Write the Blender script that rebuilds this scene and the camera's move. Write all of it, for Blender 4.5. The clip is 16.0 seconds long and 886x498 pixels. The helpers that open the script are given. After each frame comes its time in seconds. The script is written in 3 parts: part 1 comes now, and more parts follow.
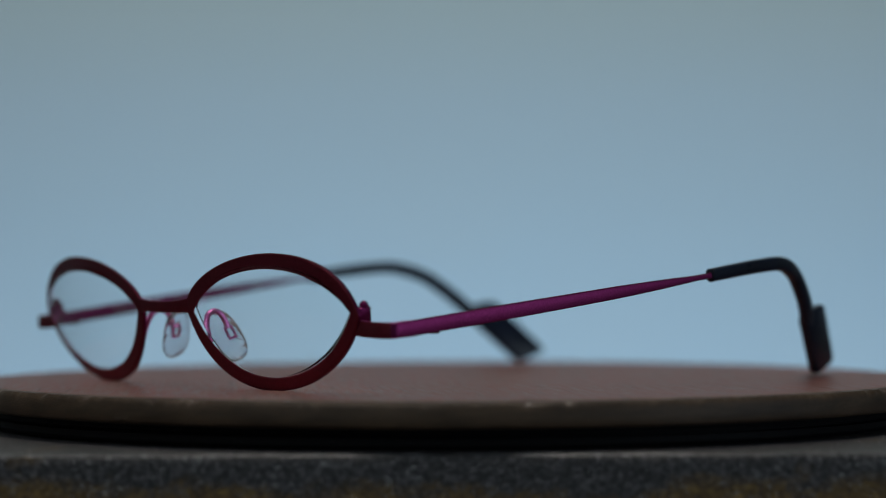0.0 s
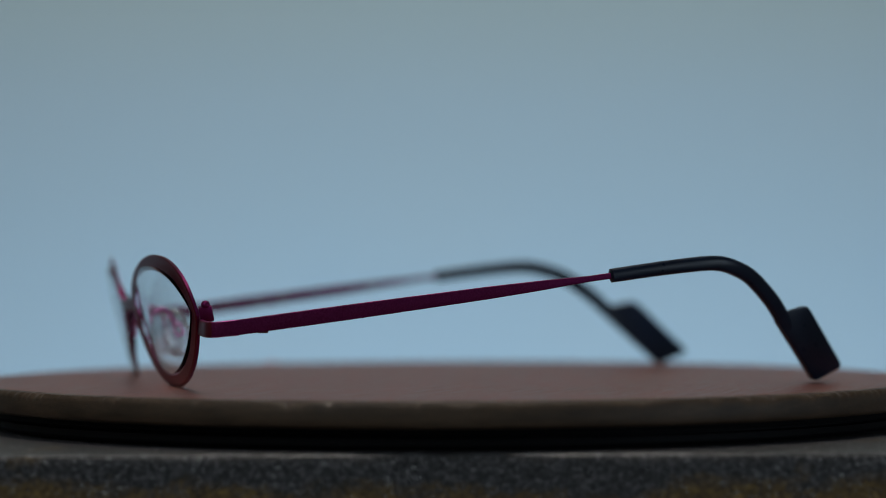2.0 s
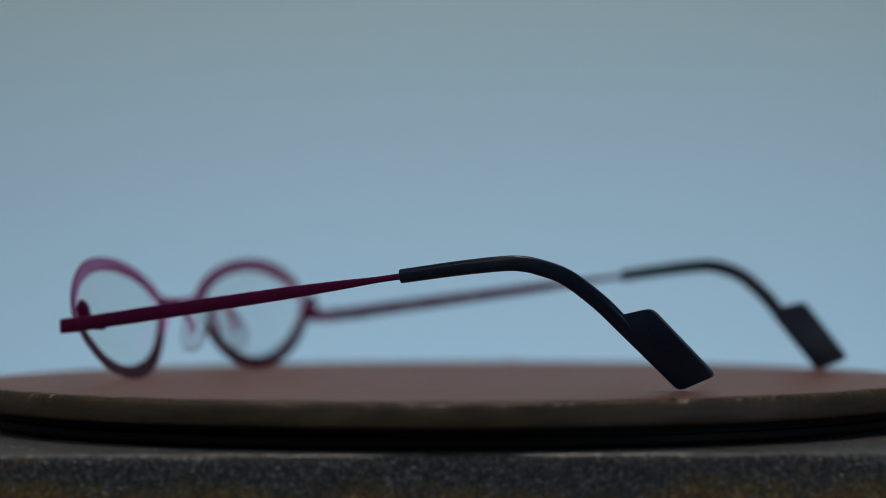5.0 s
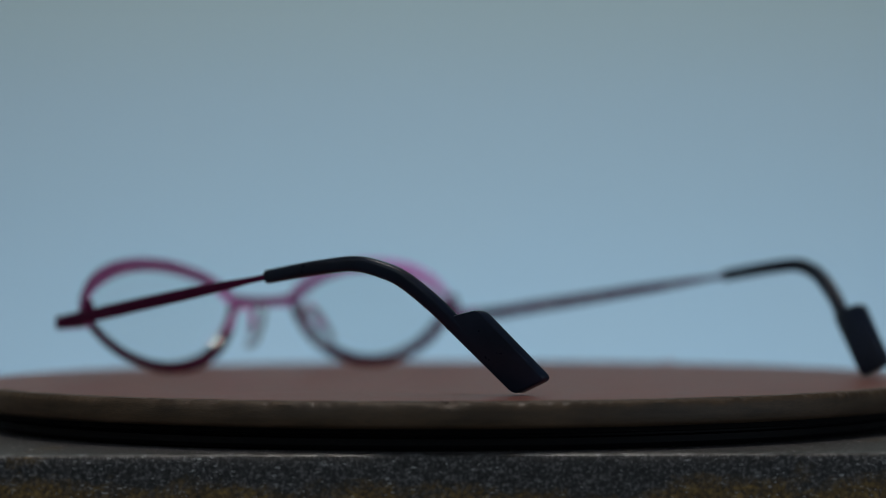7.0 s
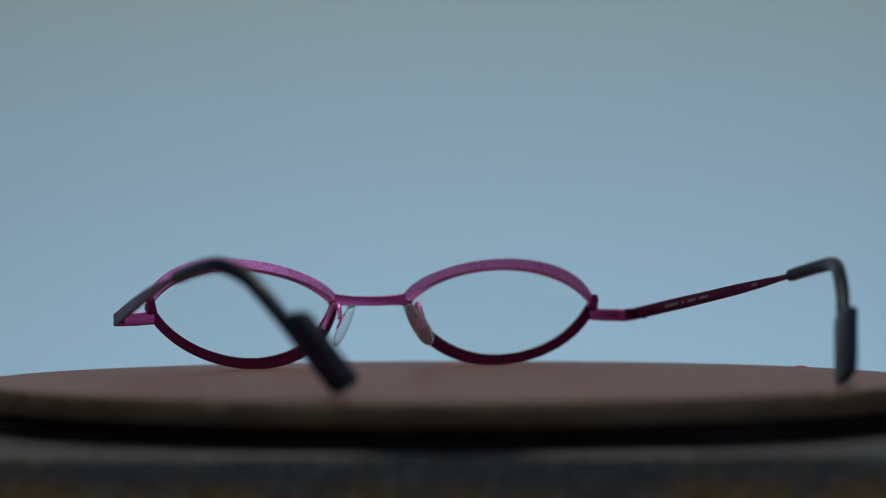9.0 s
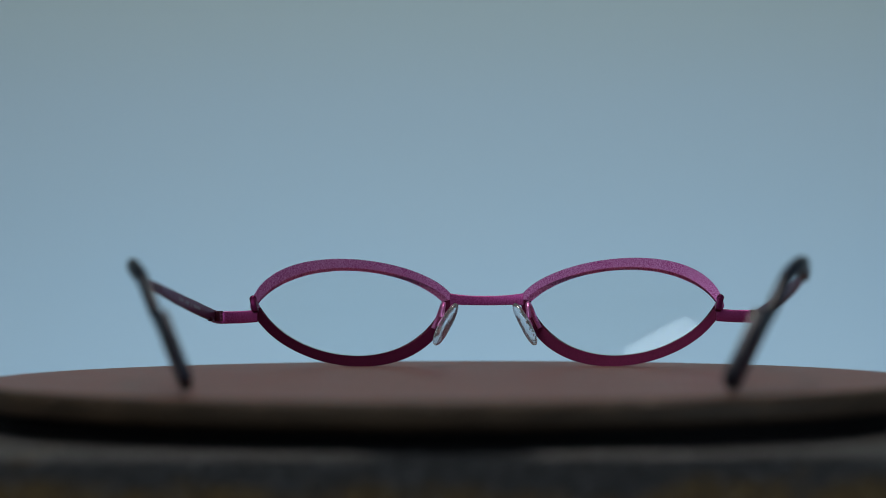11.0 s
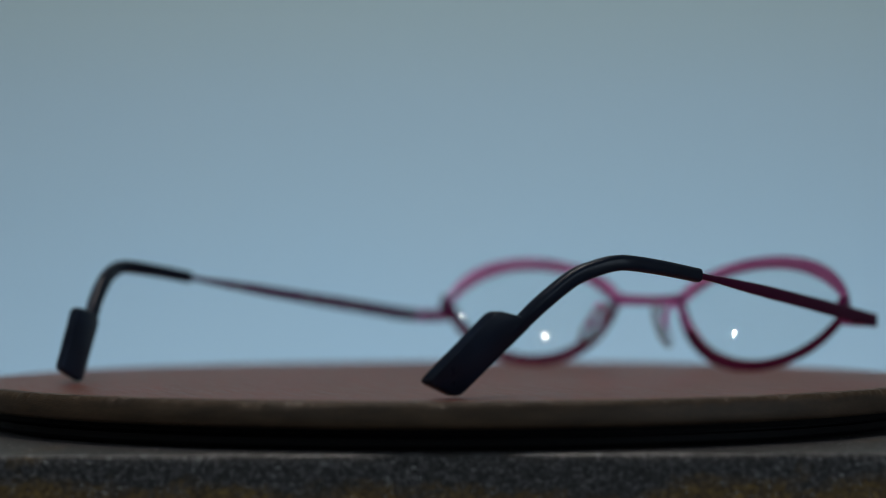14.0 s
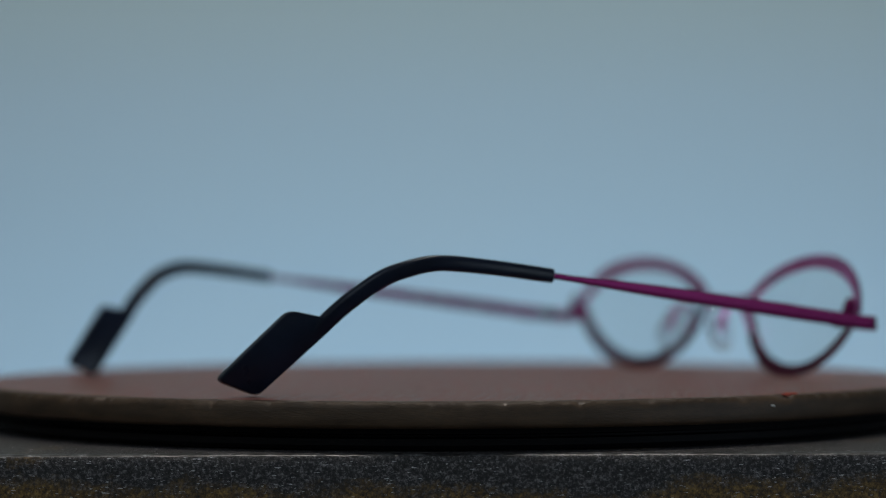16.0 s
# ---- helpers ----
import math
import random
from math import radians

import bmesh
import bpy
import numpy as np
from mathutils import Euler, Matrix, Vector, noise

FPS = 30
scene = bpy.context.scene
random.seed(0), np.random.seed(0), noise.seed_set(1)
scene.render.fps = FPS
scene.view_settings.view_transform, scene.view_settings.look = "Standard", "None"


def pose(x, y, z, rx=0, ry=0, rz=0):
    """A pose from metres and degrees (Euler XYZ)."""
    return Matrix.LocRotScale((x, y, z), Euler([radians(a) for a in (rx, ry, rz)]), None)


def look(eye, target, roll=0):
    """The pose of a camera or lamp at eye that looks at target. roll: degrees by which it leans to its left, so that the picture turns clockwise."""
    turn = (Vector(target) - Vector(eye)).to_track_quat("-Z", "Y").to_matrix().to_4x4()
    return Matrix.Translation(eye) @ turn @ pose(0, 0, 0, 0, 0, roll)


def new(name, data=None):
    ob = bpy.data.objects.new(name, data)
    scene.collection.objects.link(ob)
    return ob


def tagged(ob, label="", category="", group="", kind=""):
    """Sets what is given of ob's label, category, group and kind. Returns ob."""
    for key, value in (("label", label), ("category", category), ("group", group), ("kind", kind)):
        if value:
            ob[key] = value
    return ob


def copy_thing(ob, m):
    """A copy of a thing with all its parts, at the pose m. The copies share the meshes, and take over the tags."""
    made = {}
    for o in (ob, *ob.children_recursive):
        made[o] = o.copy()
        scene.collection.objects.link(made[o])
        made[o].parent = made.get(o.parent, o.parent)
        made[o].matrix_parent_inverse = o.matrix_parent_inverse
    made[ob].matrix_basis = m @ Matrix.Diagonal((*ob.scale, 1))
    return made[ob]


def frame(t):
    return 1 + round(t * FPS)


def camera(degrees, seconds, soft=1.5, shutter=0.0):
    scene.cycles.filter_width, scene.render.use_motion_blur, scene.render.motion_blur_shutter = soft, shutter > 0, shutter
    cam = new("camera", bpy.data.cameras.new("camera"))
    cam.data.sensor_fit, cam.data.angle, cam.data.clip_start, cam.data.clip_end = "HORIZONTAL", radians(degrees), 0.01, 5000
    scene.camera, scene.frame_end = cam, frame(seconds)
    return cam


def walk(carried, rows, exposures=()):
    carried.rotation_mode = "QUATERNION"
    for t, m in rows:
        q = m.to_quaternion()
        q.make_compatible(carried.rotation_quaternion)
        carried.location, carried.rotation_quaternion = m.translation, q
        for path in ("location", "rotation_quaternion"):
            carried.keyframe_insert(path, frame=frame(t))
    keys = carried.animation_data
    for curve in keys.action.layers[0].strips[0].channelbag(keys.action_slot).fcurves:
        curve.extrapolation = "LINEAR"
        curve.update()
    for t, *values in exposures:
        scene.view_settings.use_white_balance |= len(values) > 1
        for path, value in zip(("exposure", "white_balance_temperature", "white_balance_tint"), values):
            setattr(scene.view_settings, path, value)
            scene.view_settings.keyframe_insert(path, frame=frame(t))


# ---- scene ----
# The camera stands still before a slowly turning turntable; its focus is pulled between the near and the far parts.
cam = camera(21.1, 16.0, soft=0.95)
EYE = pose(0.0, -0.550, 0.0230, 90.69, 0, 0.135) @ pose(0, 0, 0, 0, 0, -0.19)
walk(cam, [(0.0, EYE), (16.0, EYE)], [(0.0, 0.02), (4.0, 0.04), (6.5, 0.0), (9.0, 0.02), (11.5, 0.0), (12.5, -0.04), (13.5, -0.04), (15.0, 0.0), (16.0, 0.02)])

cam.data.dof.use_dof = True
cam.data.dof.aperture_fstop = 8.0
focus = new("focus_point")
cam.data.dof.focus_object = focus

SPEED = 12.0          # degrees a second, clockwise from above
FACING = 8.0          # moment at which the platter's own axes match the room's


# ---- light ----
world = bpy.data.worlds.new("world")
scene.world = world
world.use_nodes = True
world.node_tree.nodes["Background"].inputs[0].default_value = (0.5, 0.6, 0.7, 1)
world.node_tree.nodes["Background"].inputs[1].default_value = 0.05


def area_lamp(name, m, sx, sy, watts, colour, shape="RECTANGLE"):
    data = bpy.data.lights.new(name, "AREA")
    data.shape, data.size, data.size_y = shape, sx, sy
    data.energy, data.color = watts, colour
    ob = new(name, data)
    ob.matrix_world = m
    return ob


# A long cool strip lamp, unseen and added low behind the stand, brightens the wall; a panel in the ceiling and a window
# in the wall to the right, a round warm lamp above.
area_lamp("wall_fill_light", look((0.06, 0.72, -0.41), (0.06, 1.30, 0.02)), 1.30, 0.10, 4.7, (0.73, 0.88, 1.0))
area_lamp("ceiling_panel_light", look((-1.10, -2.11, 1.655), (-1.10, -2.1101, 0.0)) @ pose(0, 0, 0, 0, 0, 31), 0.92, 0.92, 11.5, (0.76, 0.90, 1.0))
area_lamp("window_daylight", look((1.79, -1.30, 0.22), (0.0, -1.30, 0.22)), 1.5, 0.40, 6.2, (0.67, 0.84, 1.0))
area_lamp("ceiling_lamp_light", look((0.0, 0.10, 1.60), (0.0, 0.1001, 0.0)), 0.34, 0.34, 7.4, (1.0, 0.95, 0.90), "DISK")


# ---- materials ----
def material(name, base, rough=0.5, metal=0.0, **extra):
    m = bpy.data.materials.new(name)
    m.use_nodes = True
    b = m.node_tree.nodes["Principled BSDF"]
    b.inputs["Base Color"].default_value = (*base, 1)
    b.inputs["Roughness"].default_value = rough
    b.inputs["Metallic"].default_value = metal
    for key, value in extra.items():
        b.inputs[key.replace("_", " ")].default_value = value
    return m


def node(m, kind, **inputs):
    n = m.node_tree.nodes.new(kind)
    for key, value in inputs.items():
        n.inputs[key.replace("_", " ")].default_value = value
    return n


def coords(m, scale=(1, 1, 1)):
    tex = m.node_tree.nodes.new("ShaderNodeTexCoord")
    mp = m.node_tree.nodes.new("ShaderNodeMapping")
    mp.inputs["Scale"].default_value = scale
    m.node_tree.links.new(tex.outputs["Object"], mp.inputs["Vector"])
    return mp.outputs["Vector"]


def ramp(m, source, stops):
    r = m.node_tree.nodes.new("ShaderNodeValToRGB")
    while len(r.color_ramp.elements) < len(stops):
        r.color_ramp.elements.new(0.5)
    for e, (p, c) in zip(r.color_ramp.elements, stops):
        e.position, e.color = p, (*c, 1)
    m.node_tree.links.new(source, r.inputs[0])
    return r.outputs[0]


def mix(m, fac, a, b, mode="MIX"):
    n = m.node_tree.nodes.new("ShaderNodeMix")
    n.data_type, n.blend_type = "RGBA", mode
    links = m.node_tree.links
    if isinstance(fac, float):
        n.inputs[0].default_value = fac
    else:
        links.new(fac, n.inputs[0])
    for sock, v in ((n.inputs[6], a), (n.inputs[7], b)):
        if isinstance(v, tuple):
            sock.default_value = (*v, 1)
        else:
            links.new(v, sock)
    return n.outputs[2]


def noise_of(m, vec, scale, detail=4.0, rough=0.55):
    n = node(m, "ShaderNodeTexNoise", Scale=scale, Detail=detail, Roughness=rough)
    m.node_tree.links.new(vec, n.inputs["Vector"])
    return n.outputs[0]


def bump(m, height, strength, distance):
    b = node(m, "ShaderNodeBump", Strength=strength, Distance=distance)
    m.node_tree.links.new(height, b.inputs["Height"])
    m.node_tree.links.new(b.outputs[0], m.node_tree.nodes["Principled BSDF"].inputs["Normal"])


def base_from(m, socket, name="Base Color"):
    m.node_tree.links.new(socket, m.node_tree.nodes["Principled BSDF"].inputs[name])


def metal_paint(name, dark, light, rough, metal, relief=0.12):
    """Anodised metal with fine flakes and faint blotches."""
    m = material(name, dark, rough, metal)
    v = coords(m)
    flakes = noise_of(m, v, 3000, 2.5)
    blotch = noise_of(m, v, 160, 3.0)
    c = mix(m, ramp(m, flakes, [(0.35, (0, 0, 0)), (0.7, (1, 1, 1))]), dark, light)
    base_from(m, mix(m, ramp(m, blotch, [(0.3, (0, 0, 0)), (0.75, (0.35, 0.35, 0.35))]), c, light))
    bump(m, flakes, relief, 0.00005)
    return m


M_PINK = metal_paint("magenta_anodised_metal", (0.58, 0.052, 0.35), (1.0, 0.44, 0.86), 0.34, 0.85, 0.4)
M_TEMPLE = metal_paint("plum_anodised_metal", (0.125, 0.009, 0.060), (0.195, 0.020, 0.100), 0.40, 0.9, 0.2)
M_END = metal_paint("pink_anodised_metal", (0.34, 0.028, 0.17), (0.60, 0.12, 0.40), 0.38, 0.8, 0.3)
M_CRIMSON = metal_paint("dark_crimson_metal", (0.080, 0.004, 0.026), (0.14, 0.009, 0.048), 0.38, 0.8, 0.2)
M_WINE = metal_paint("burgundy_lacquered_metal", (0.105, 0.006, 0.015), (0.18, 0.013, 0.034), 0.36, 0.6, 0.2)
M_HINGE = material("dark_hinge_metal", (0.10, 0.02, 0.04), 0.35, 0.8)
M_MARK = material("pale_printed_marking", (0.26, 0.22, 0.24), 0.5)


def rubber():
    m = material("black_acetate", (0.010, 0.012, 0.014), 0.26, IOR=1.34)
    v = coords(m)
    base_from(m, ramp(m, noise_of(m, v, 90), [(0.3, (0.005, 0.009, 0.020)), (0.7, (0.010, 0.018, 0.040))]))
    base_from(m, ramp(m, noise_of(m, v, 260, 5.0), [(0.3, (0.27, 0.27, 0.27)), (0.7, (0.36, 0.36, 0.36))]), "Roughness")
    bump(m, noise_of(m, v, 2400, 2.0), 0.03, 0.00005)
    return m


M_TIP = rubber()


def clear(name, tint, rough, ior):
    m = material(name, tint, rough, 0.0, IOR=ior, Transmission_Weight=1.0)
    return m


M_LENS = clear("clear_lens", (0.97, 0.985, 0.98), 0.0, 1.34)
M_PAD = material("clear_silicone", (0.92, 0.96, 1.0), 0.06, 0.0, IOR=1.11, Transmission_Weight=0.88, Coat_Weight=1.0, Coat_Roughness=0.05, Coat_IOR=1.6)
bump(M_PAD, noise_of(M_PAD, coords(M_PAD), 420, 2.0), 0.9, 0.0008)


def wood_top():
    m = material("red_brown_varnished_wood", (0.2, 0.1, 0.08), 0.42)
    v = coords(m, (1, 14, 1))
    grain = noise_of(m, v, 55, 8.0, 0.65)
    big = noise_of(m, coords(m, (1, 3, 1)), 22, 3.0)
    fine = noise_of(m, coords(m, (1, 30, 1)), 240, 3.0)
    c = ramp(m, grain, [(0.30, (0.085, 0.022, 0.017)), (0.5, (0.20, 0.058, 0.046)), (0.72, (0.31, 0.110, 0.092))])
    c = mix(m, ramp(m, big, [(0.35, (0, 0, 0)), (0.7, (0.5, 0.5, 0.5))]), c, (0.15, 0.062, 0.045))
    c = mix(m, ramp(m, fine, [(0.61, (0, 0, 0)), (0.68, (0.85, 0.85, 0.85))]), c, (0.42, 0.34, 0.31))
    lines = noise_of(m, coords(m, (1, 24, 1)), 26, 4.0, 0.6)
    c = mix(m, ramp(m, lines, [(0.58, (0, 0, 0)), (0.68, (0.6, 0.6, 0.6))]), c, (0.050, 0.016, 0.012))
    base_from(m, c)
    base_from(m, ramp(m, grain, [(0.3, (0.34, 0.34, 0.34)), (0.7, (0.52, 0.52, 0.52))]), "Roughness")
    bump(m, grain, 0.25, 0.0003)
    return m


def wood_edge():
    m = material("raw_sanded_wood_edge", (0.2, 0.15, 0.1), 0.6)
    v = coords(m, (1, 1, 5))
    n1 = noise_of(m, v, 70, 6.0)
    n2 = noise_of(m, v, 700, 4.0)
    c = ramp(m, n1, [(0.3, (0.036, 0.019, 0.008)), (0.55, (0.074, 0.043, 0.022)), (0.8, (0.115, 0.070, 0.039))])
    c = mix(m, ramp(m, n2, [(0.4, (0, 0, 0)), (0.75, (0.5, 0.5, 0.5))]), c, (0.040, 0.028, 0.019))
    base_from(m, c)
    bump(m, n2, 0.22, 0.0004)
    return m


M_WOOD, M_EDGE = wood_top(), wood_edge()
M_TORN = material("torn_pale_wood", (0.18, 0.13, 0.10), 0.45, IOR=1.4)
base_from(M_TORN, ramp(M_TORN, noise_of(M_TORN, coords(M_TORN, (1, 1, 4)), 150, 8.0, 0.7), [(0.42, (0.05, 0.030, 0.021)), (0.54, (0.09, 0.060, 0.045)), (0.66, (0.22, 0.17, 0.14))]))
M_BLACK = material("black_plastic", (0.003, 0.003, 0.004), 0.6, IOR=1.2)


def stone():
    """Dark sparkling slab: black grains, amber and rust blotches that gather lower down, pale glints painted into the
    colour.
    """
    m = material("dark_speckled_slab", (0.03, 0.03, 0.03), 0.38)
    v = coords(m)
    grain = noise_of(m, coords(m, (1.0, 1, 1.1)), 1500, 6.0, 0.8)
    rust = noise_of(m, coords(m, (1, 1, 2.0)), 42, 6.0, 0.7)
    spot = noise_of(m, coords(m, (0.32, 0.32, 2.2)), 2600, 1.0, 0.4)
    tiny = noise_of(m, coords(m, (1.0, 1, 1.0)), 1100, 6.0, 0.8)
    sep = m.node_tree.nodes.new("ShaderNodeSeparateXYZ")
    m.node_tree.links.new(v, sep.inputs[0])
    low = node(m, "ShaderNodeMapRange", From_Min=-0.0125, From_Max=-0.0180, To_Min=-0.08, To_Max=0.19)
    m.node_tree.links.new(sep.outputs["Z"], low.inputs["Value"])
    add = m.node_tree.nodes.new("ShaderNodeMath")
    m.node_tree.links.new(rust, add.inputs[0])
    m.node_tree.links.new(low.outputs[0], add.inputs[1])
    c = ramp(m, grain, [(0.41, (0.003, 0.003, 0.004)), (0.52, (0.036, 0.033, 0.035)), (0.63, (0.25, 0.24, 0.25))])
    warm = ramp(m, tiny, [(0.36, (0.005, 0.003, 0.002)), (0.50, (0.13, 0.072, 0.016)), (0.66, (0.46, 0.28, 0.065))])
    c = mix(m, ramp(m, add.outputs[0], [(0.50, (0, 0, 0)), (0.68, (0.9, 0.9, 0.9))]), c, warm)
    thick = m.node_tree.nodes.new("ShaderNodeMath")
    thick.operation = "MULTIPLY_ADD"
    thick.inputs[1].default_value, thick.inputs[2].default_value = 0.22, -0.11
    m.node_tree.links.new(noise_of(m, coords(m, (1, 1, 1)), 120, 2.0), thick.inputs[0])
    many = m.node_tree.nodes.new("ShaderNodeMath")
    m.node_tree.links.new(spot, many.inputs[0])
    m.node_tree.links.new(thick.outputs[0], many.inputs[1])
    c = mix(m, ramp(m, many.outputs[0], [(0.73, (0, 0, 0)), (0.76, (1, 1, 1))]), c, (0.8, 0.8, 0.82))
    base_from(m, c)
    base_from(m, ramp(m, grain, [(0.3, (0.34, 0.34, 0.34)), (0.7, (0.62, 0.62, 0.62))]), "Roughness")
    bump(m, grain, 0.6, 0.0006)
    return m


M_SLAB = stone()
# highlight along the slab's front edge, painted in as pale flecks
M_EDGE_GLINT = material("slab_edge_painted_glint", (0.2, 0.2, 0.21), 0.35)
base_from(M_EDGE_GLINT, ramp(M_EDGE_GLINT, noise_of(M_EDGE_GLINT, coords(M_EDGE_GLINT, (1, 1, 1)), 260, 8.0, 0.75), [(0.44, (0.020, 0.019, 0.019)), (0.57, (0.10, 0.10, 0.105)), (0.70, (0.62, 0.62, 0.64))]))


def light_tinted_wall():
    """Wall with the light's shift of tint painted in: grey-blue below, passing into grey-green above."""
    m = material("wall_with_painted_light", (0.5, 0.6, 0.65), 0.85)
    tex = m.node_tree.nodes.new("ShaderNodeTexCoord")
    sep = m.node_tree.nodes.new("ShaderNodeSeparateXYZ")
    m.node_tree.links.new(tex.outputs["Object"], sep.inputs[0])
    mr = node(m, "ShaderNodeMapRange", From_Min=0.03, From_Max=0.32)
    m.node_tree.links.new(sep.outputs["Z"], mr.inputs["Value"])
    # the change of light up the wall is put into these colours
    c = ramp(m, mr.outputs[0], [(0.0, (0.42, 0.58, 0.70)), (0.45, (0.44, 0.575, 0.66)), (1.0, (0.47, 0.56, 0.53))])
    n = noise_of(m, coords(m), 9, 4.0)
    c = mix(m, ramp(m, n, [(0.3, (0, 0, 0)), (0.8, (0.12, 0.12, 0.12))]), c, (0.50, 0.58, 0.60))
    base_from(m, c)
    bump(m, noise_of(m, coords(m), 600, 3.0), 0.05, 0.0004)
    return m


M_TINTED_WALL = light_tinted_wall()


def plaster(name, a, b):
    m = material(name, a, 0.85)
    base_from(m, ramp(m, noise_of(m, coords(m), 4, 6.0), [(0.3, a), (0.75, b)]))
    bump(m, noise_of(m, coords(m), 180, 4.0), 0.15, 0.002)
    return m


M_WALL = plaster("matt_wall_paint", (0.30, 0.30, 0.29), (0.36, 0.36, 0.34))
M_CEIL = plaster("white_wall_paint", (0.66, 0.66, 0.64), (0.74, 0.74, 0.72))
M_FLOOR = plaster("grey_floor", (0.10, 0.09, 0.08), (0.15, 0.13, 0.11))
M_GLOW = material("lamp_diffuser", (0.9, 0.9, 0.85), 0.4, 0, Emission_Color=(1.0, 0.86, 0.66, 1), Emission_Strength=3.0)
M_WHITE = material("white_enamel", (0.75, 0.75, 0.73), 0.4)
M_BULB = material("bright_bulb", (1, 1, 1), 0.4, 0, Emission_Color=(1.0, 0.95, 0.86, 1), Emission_Strength=220.0)
M_LEG = material("black_steel", (0.02, 0.02, 0.022), 0.45, 0.6)
M_CHIP = material("white_paint_fleck", (0.8, 0.78, 0.74), 0.6)
M_REDCHIP = material("red_paint_fleck", (0.55, 0.09, 0.05), 0.6)


# ---- helpers of this scene ----
def part(name, bm, mats, parent=None, label="", smooth=True, sharp=38):
    me = bpy.data.meshes.new(name)
    bmesh.ops.recalc_face_normals(bm, faces=bm.faces)
    bm.to_mesh(me)
    bm.free()
    for m in (mats if isinstance(mats, (list, tuple)) else [mats]):
        me.materials.append(m)
    if smooth:
        me.shade_smooth()
        me.set_sharp_from_angle(angle=radians(sharp))
    ob = new(name, me)
    if parent:
        ob.parent = parent
    return tagged(ob, label)


def box(bm, x0, x1, y0, y1, z0, z1, bevel=0.0):
    r = bmesh.ops.create_cube(bm, size=1, matrix=Matrix.Translation(((x0 + x1) / 2, (y0 + y1) / 2, (z0 + z1) / 2)) @ Matrix.Diagonal((x1 - x0, y1 - y0, z1 - z0, 1)))
    if bevel:
        edges = list({e for v in r["verts"] for e in v.link_edges})
        bmesh.ops.bevel(bm, geom=edges, offset=bevel, segments=2, affect="EDGES", profile=0.5)
    return bm


def lathe(bm, profile, n=128, close=True):
    """Turns (radius, height) pairs round z."""
    rings = []
    for r, z in profile:
        rings.append([bm.verts.new((r * math.cos(2 * math.pi * k / n), r * math.sin(2 * math.pi * k / n), z)) for k in range(n)])
    for a, b in zip(rings, rings[1:]):
        for k in range(n):
            bm.faces.new((a[k], a[(k + 1) % n], b[(k + 1) % n], b[k]))
    if close:
        bm.faces.new(rings[0])
        bm.faces.new(rings[-1])
    return bm


def sweep(bm, path, sections, cap=True, mat=None):
    """Skins a tube: at each place of the path a closed ring of (side, up) offsets, with side and up vectors."""
    rings = []
    for (p, side, up), ring in zip(path, sections):
        rings.append([bm.verts.new(p + side * a + up * b) for a, b in ring])
    n = len(rings[0])
    for a, b in zip(rings, rings[1:]):
        for k in range(n):
            bm.faces.new((a[k], a[(k + 1) % n], b[(k + 1) % n], b[k]))
    if cap:
        bm.faces.new(rings[0])
        bm.faces.new(rings[-1])
    return bm


def rounded(w, h, r, seg=3):
    """A rounded rectangle, w wide and h high, as a ring of offsets."""
    r = min(r, w / 2 - 1e-6, h / 2 - 1e-6)
    out = []
    for cx, cy, a0 in ((w / 2 - r, h / 2 - r, 0), (-w / 2 + r, h / 2 - r, 90), (-w / 2 + r, -h / 2 + r, 180), (w / 2 - r, -h / 2 + r, 270)):
        for k in range(seg + 1):
            a = radians(a0 + 90 * k / seg)
            out.append((cx + r * math.cos(a), cy + r * math.sin(a)))
    return out


def bezier(p0, p1, p2, p3, n):
    out = []
    for k in range(n + 1):
        t = k / n
        out.append(tuple((1 - t) ** 3 * a + 3 * (1 - t) ** 2 * t * b + 3 * (1 - t) * t * t * c + t ** 3 * d for a, b, c, d in zip(p0, p1, p2, p3)))
    return out


def smooth_path(points, n):
    """Catmull-Rom curve through a few guide points."""
    pts = [Vector(p) for p in points]
    pts = [pts[0] * 2 - pts[1]] + pts + [pts[-1] * 2 - pts[-2]]
    out = []
    for i in range(1, len(pts) - 2):
        a, b, c, d = pts[i - 1:i + 3]
        for k in range(n):
            t = k / n
            out.append(0.5 * (2 * b + (c - a) * t + (2 * a - 5 * b + 4 * c - d) * t * t + (3 * b - a - 3 * c + d) * t ** 3))
    out.append(pts[-2].copy())
    return out


# ---- the room ----
FLOOR_Z, CEIL_Z = -0.76, 1.68


def slab(name, x0, x1, y0, y1, z0, z1, m, label, category):
    return tagged(part(name, box(bmesh.new(), x0, x1, y0, y1, z0, z1), m, smooth=False), label, category, kind="structure")


slab("floor", -1.9, 1.9, -3.5, 1.5, FLOOR_Z - 0.1, FLOOR_Z, M_FLOOR, "plain dark grey floor of the room", "floor")
slab("ceiling", -1.9, 1.9, -3.5, 1.5, CEIL_Z, CEIL_Z + 0.1, M_WALL, "plain grey painted ceiling", "ceiling")
slab("wall_north", -1.9, 1.9, 1.3, 1.4, FLOOR_Z, CEIL_Z, M_TINTED_WALL, "smooth pale blue-grey wall behind the turntable", "wall")


